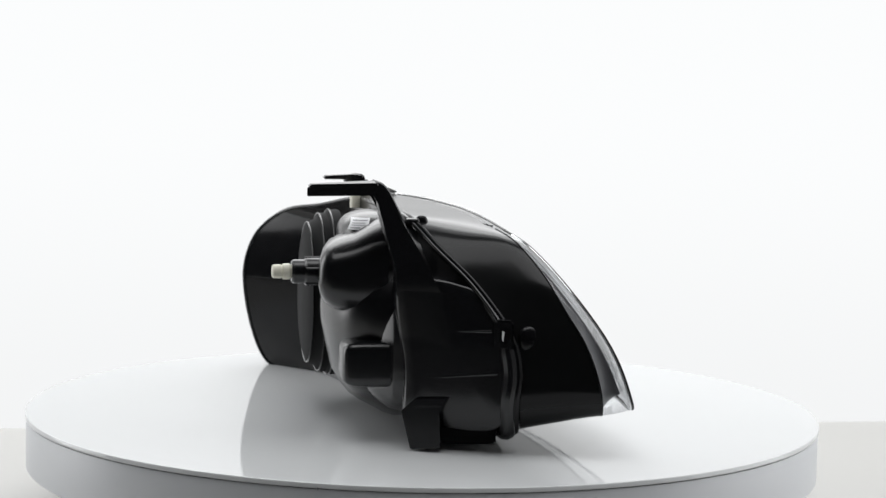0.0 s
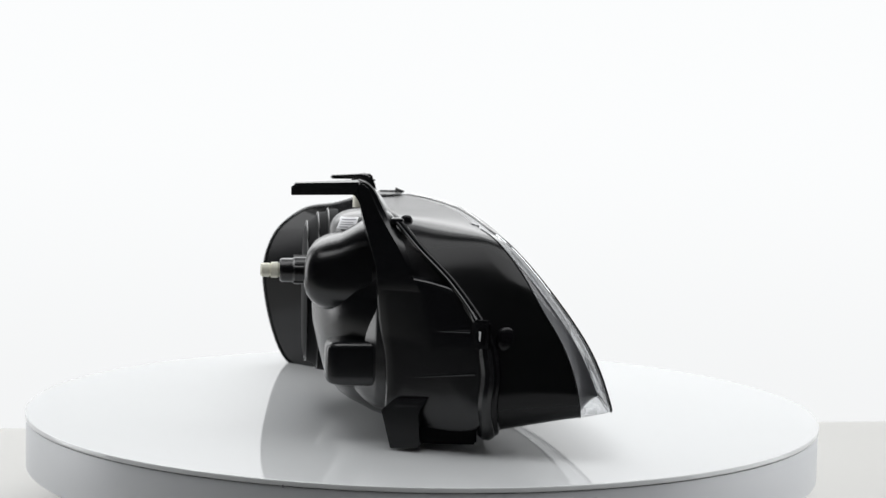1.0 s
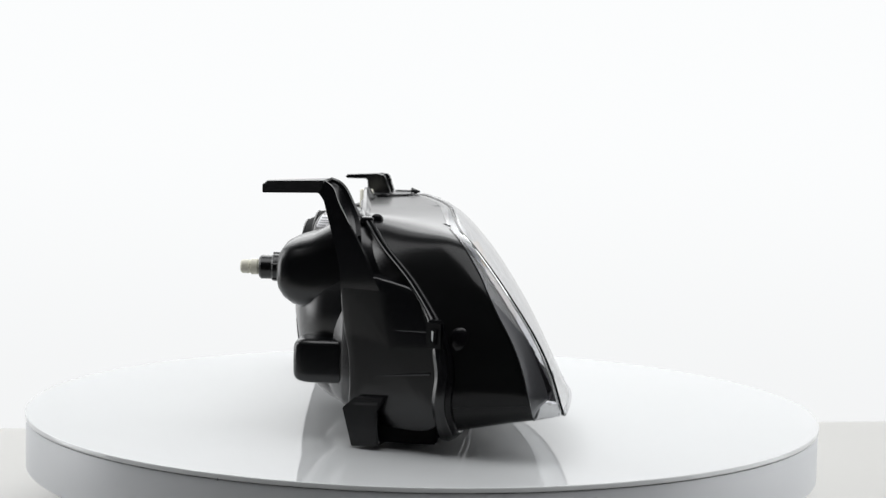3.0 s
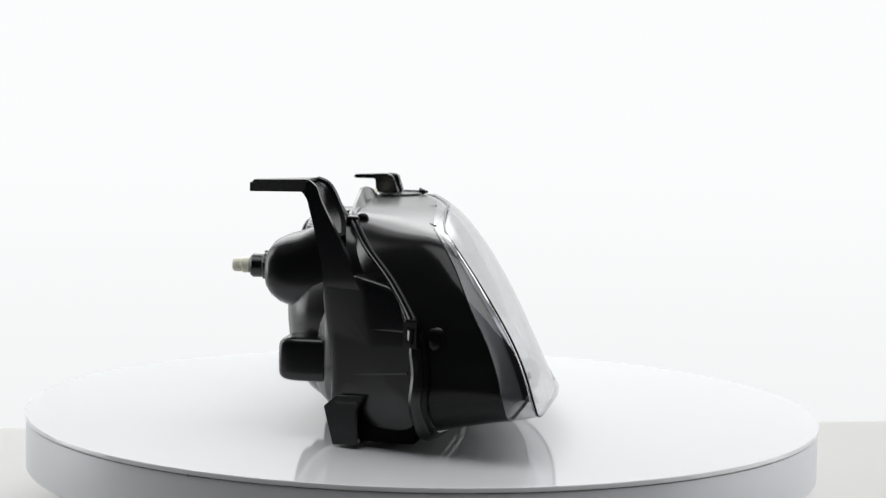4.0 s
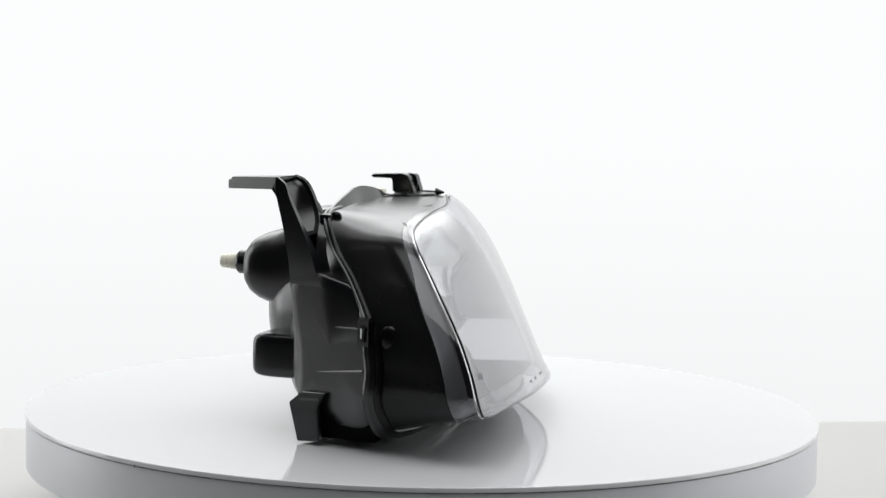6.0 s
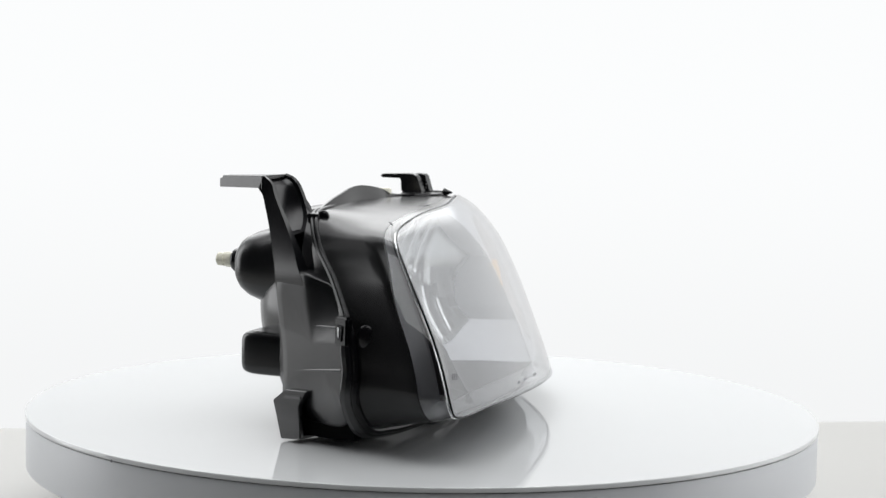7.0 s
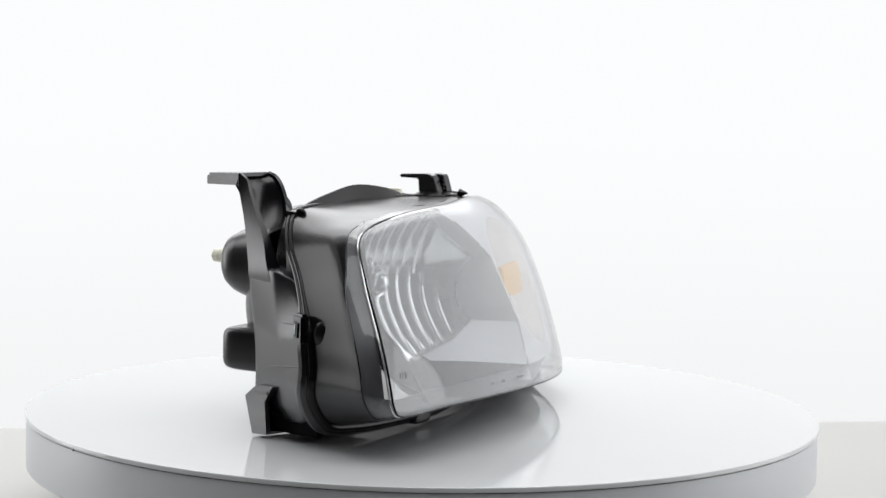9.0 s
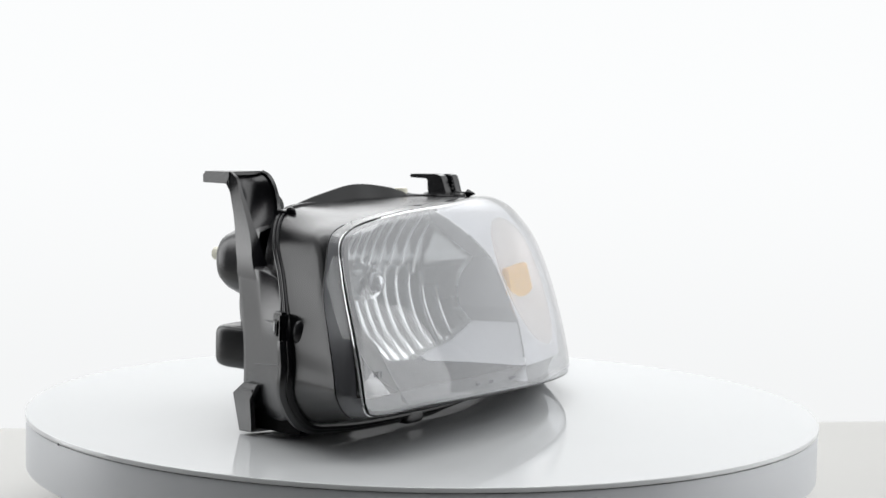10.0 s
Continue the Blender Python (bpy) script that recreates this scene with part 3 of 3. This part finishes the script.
        for (a0, b0), (a1, b1) in zip(stops, stops[1:]):
            if v <= a1:
                return b0 + (b1 - b0) * (v - a0) / (a1 - a0)
        return stops[-1][1]

    def beyond(y, z):
        """How far a place lies outside the fluted field: its cut on the outer side, its foot and its slanted inner corner."""
        outer_cut = y - along(z, [(.060, .000), (.0903, .0309), (.1053, .0252), (.1252, .0266), (.1397, .0294), (.1545, .0363), (.2034, -.0247)])
        foot_cut = along(y, [(-.0687, .0562), (-.0424, .0551), (-.0187, .0631), (.0063, .0717), (.0179, .0795), (.0309, .0903)]) - z
        corner_cut = (along(z, [(.050, -.066), (.0562, -.0687), (.1003, -.0883), (.118, -.16)]) - y) * .7
        return max(0.0, outer_cut, foot_cut * (0.4 + 0.6 * max(0.0, min(1.0, (y + .07) / .09))), corner_cut * .4)

    def bowl_depth(y, z, fluted=True):
        """The reflector's depth: a bowl, with upright flutes in two tiers whose border steps down flute by flute, and a smooth flared ring round them."""
        dy = y + 0.085
        o = beyond(y, z)
        x = -0.030 + 4.0 * dy * dy + 6.5 * (z - 0.132) ** 2 + 1.3 * o
        if fluted and o == 0.0:
            n, cell = divmod(y / PITCH, 1.0)
            yc = n * PITCH + PITCH / 2
            border = 0.152 - 0.10 * (yc + 0.09) - 0.9 * max(0.0, yc + 0.015) + 0.006 * abs(cell - 0.5)
            tier = max(0.0, min(1.0, (z - border) / 0.0015))
            groove = 0.0014 * max(0.0, 1 - min(cell, 1 - cell) / 0.07)
            plain = max(0.0, min(1.0, (y + 0.004) / 0.004)) * tier
            x += (1 - plain) * (-0.0030 * (1 - (2 * cell - 1) ** 2) - groove) - 0.0050 * (1 - tier) - 0.08 * (z - border) * tier
        return x

    grid = front_patch(0.0, NU, NV)
    shapes = {"bezel": bmesh.new(), "main": bmesh.new(), "signal": bmesh.new(), "brow": bmesh.new()}
    SIDE, HEAD, FOOT = 14, 7, NV - 14  # the window that the bezel's wall leaves open
    places, kinds = [], []
    for j, row in enumerate(grid):
        for i, p in enumerate(row):
            u = i / NU
            a = 0.25 + 1.0 * u
            base = p - Vector((math.cos(a), math.sin(a), 0)) * (0.008 + 0.003 * min(1, u / 0.1))
            x1 = bowl_depth(base.y, base.z, False)
            x2 = -0.004 + 4.2 * ((p.y - 0.17) ** 2 + (p.z - 0.19) ** 2)
            soft = lambda a, b: min(a, b) - 0.25 * max(0.004 - abs(a - b), 0.0) ** 2 / 0.004
            if p.y > 0.2:
                x1 = x2 = 1.0
            if u < 0.035:
                x1 = 1.0
            kind = min((base.x, "bezel"), (x1, "main"), (x2, "signal"))[1]
            q = Vector((soft(base.x, x2), base.y, base.z))
            if HEAD <= j <= NV - 4:
                tree_points.append(base)
            if kind == "bezel" and u < 0.4:
                kind = "brow"
            places.append(q)
            kinds.append(kind)
    made = {k: {} for k in shapes}
    for j in range(NV):
        for i in range(NU):
            n0 = j * (NU + 1) + i
            ids = (n0, n0 + 1, n0 + NU + 2, n0 + NU + 1)
            ks = [kinds[n] for n in ids]
            k = max(set(ks), key=lambda v: (ks.count(v), v))
            vs = []
            for n in ids:
                if n not in made[k]:
                    made[k][n] = shapes[k].verts.new(places[n])
                vs.append(made[k][n])
            if k not in ("main", "brow") and HEAD <= j < FOOT:
                shapes[k].faces.new(vs)
    shapes.pop("main").free()
    shapes.pop("brow").free()
    tree = kdtree.KDTree(len(tree_points))
    for n, p in enumerate(tree_points):
        tree.insert((p.y, p.z, 0), n)
    tree.balance()
    steps = 16
    ys = [k * PITCH / steps + (1e-5 if k % steps == 0 else 0) for k in range(-21 * steps, 7 * steps)]
    zs = [0.036 + 0.0008 * k for k in range(225)]
    sheets = {"reflector": bmesh.new(), "bowl_ring": bmesh.new(), "lower_bezel": bmesh.new()}
    kept = {}
    made = {k: {} for k in sheets}
    for a, y in enumerate(ys):
        for b, z in enumerate(zs):
            near = tree.find_n((y, z, 0), 3)
            if near[0][2] > 0.0032:
                continue
            w = [1 / (d + 1e-5) for _, _, d in near]
            lens_x = sum(tree_points[n].x * k for (_, n, _), k in zip(near, w)) / sum(w)
            plain = bowl_depth(y, z, False)
            if plain < lens_x + 0.0006 and y < 0.080:
                kept[a, b] = (min(bowl_depth(y, z), lens_x + 0.0006), y, z)
    for a in range(len(ys) - 1):
        for b in range(len(zs) - 1):
            cs = [(a, b), (a + 1, b), (a + 1, b + 1), (a, b + 1)]
            if all(k in kept for k in cs):
                kind = "reflector"
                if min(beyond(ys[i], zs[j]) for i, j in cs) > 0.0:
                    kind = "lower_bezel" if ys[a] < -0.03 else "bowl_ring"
                for k in cs:
                    if k not in made[kind]:
                        made[kind][k] = sheets[kind].verts.new(kept[k])
                sheets[kind].faces.new([made[kind][k] for k in cs])
    bowl = part("reflector", sheets["reflector"], M_CHROME, root, "fluted chrome reflector bowl", angle=25)
    part("bowl_ring", sheets["bowl_ring"], M_SATIN, bowl, "smooth satin flared ring round the flutes", angle=40)
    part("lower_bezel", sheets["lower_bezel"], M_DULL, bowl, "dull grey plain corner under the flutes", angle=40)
    part("inner_bezel", shapes["bezel"], M_SATIN, root, "satin silver inner bezel", angle=25)
    # the bezel's outer wall, seen through the clear wall of the lens
    border, rims, core = wall(0.72), [], Vector((0, 0, .11))
    for k in inner:
        if k <= 50:
            i, j = SIDE, k / 50 * NV
        elif k <= 130:
            i, j = (k - 50) / 80 * NU, FOOT
        else:
            i, j = (NL - k) / 50 * NU, HEAD
        i, j = int(max(SIDE, min(NU - 2, i))), int(max(HEAD, min(FOOT, j)))
        rims.append(places[j * (NU + 1) + i])
    starts = [border[k].lerp(fl[k], 0.02) for k in inner]
    bm = bmesh.new()
    skin(bm, [[a.lerp(b, f) + (core - a).normalized() * (.0012 + .003 * math.sin(math.pi * f)) for a, b in zip(starts, rims)] for f in (0, .25, .5, .75, .93, 1)], closed=False)
    part("bezel_wall", bm, M_BEZEL, root, "dark grey bezel wall behind the clear lens wall", angle=50)
    deep = lambda n: Vector((max(-0.045, min(places[n].x, bowl_depth(places[n].y, places[n].z, False))) - 0.002, places[n].y, places[n].z))
    for name, ids in (("ledge", [FOOT * (NU + 1) + i for i in range(SIDE, int(NU * 0.66))]), ("cheek", [j * (NU + 1) + SIDE for j in range(HEAD, FOOT + 1)]), ("roof", [HEAD * (NU + 1) + i for i in range(SIDE, int(NU * 0.66))])):
        bm = bmesh.new()
        skin(bm, [[places[n] for n in ids], [places[n].lerp(deep(n), 0.5) for n in ids], [deep(n) for n in ids]], closed=False)
        part(name, bm, M_DULL if name != "ledge" else M_SHELF, root, "dull grey inner wall of the lamp")
    part("signal_bowl", shapes["signal"], M_SIGNAL, root, "pale pearly turn signal bowl", angle=25)
    part("bulb_shield", superbox((-.0096, -.072, .1341), (.0100, .0100, .0105), 2.2, 24, 14), M_GLEAM, bowl, "bright domed bulb shield")
    part("bulb_ring", lathe([(0.0125, -.012), (0.0135, 0.0), (0.0165, 0.001), (0.019, -.004), (0.021, -.016)], (-.0125, -.072, .1341), (1, 0, 0), 32, cap=False), M_CHROME, bowl, "chrome ring round the bulb")
    face = front_patch(0.0, 100, 60)
    for i, j, wide, tall in ((13, 50, .5, 1.6), (14, 50, .5, 1.6), (15, 50, .4, 1.6), (36, 57, 1.6, .6), (39, 57, 1.6, .6), (43, 57, 3, .5)):
        p, du, dv = face[j][i], (face[j][i + 1] - face[j][i]) * wide, (face[j - 1][i] - face[j][i]) * tall
        out = du.cross(dv).normalized()
        out = out if out.x > 0 else -out
        part("moulded_mark", prism([p, p + du * .5, p + du * .5 + dv, p + dv], out * .0002, out * .0005, 0), M_LEDGE, lens)
    part("signal_bulb", lathe([(0.004, -.02), (0.004, -.004), (0.0085, 0.0), (0.0095, 0.008), (0.007, 0.015), (0.001, 0.018)], (.008, .138, .088), (1, 0, 0), 24), M_PEACH, root, "pale amber signal bulb")
    part("side_reflector", prism([(.031, .102, .137), (.018, .158, .1385), (.024, .168, .096), (.035, .104, .109)], (0, 0, 0), (-.006, -.002, 0)), M_ORANGE, root, "amber side reflector")
    return root


build_studio()
turntable = build_turntable()
headlight = build_headlight()


def motions():
    rows = [(t, pose(0, 0, 0, 0, 0, -4.5048 * t)) for t in (0, 2, 4, 6, 8, 10)]
    walk(turntable, rows)
    walk(headlight, rows)


motions()
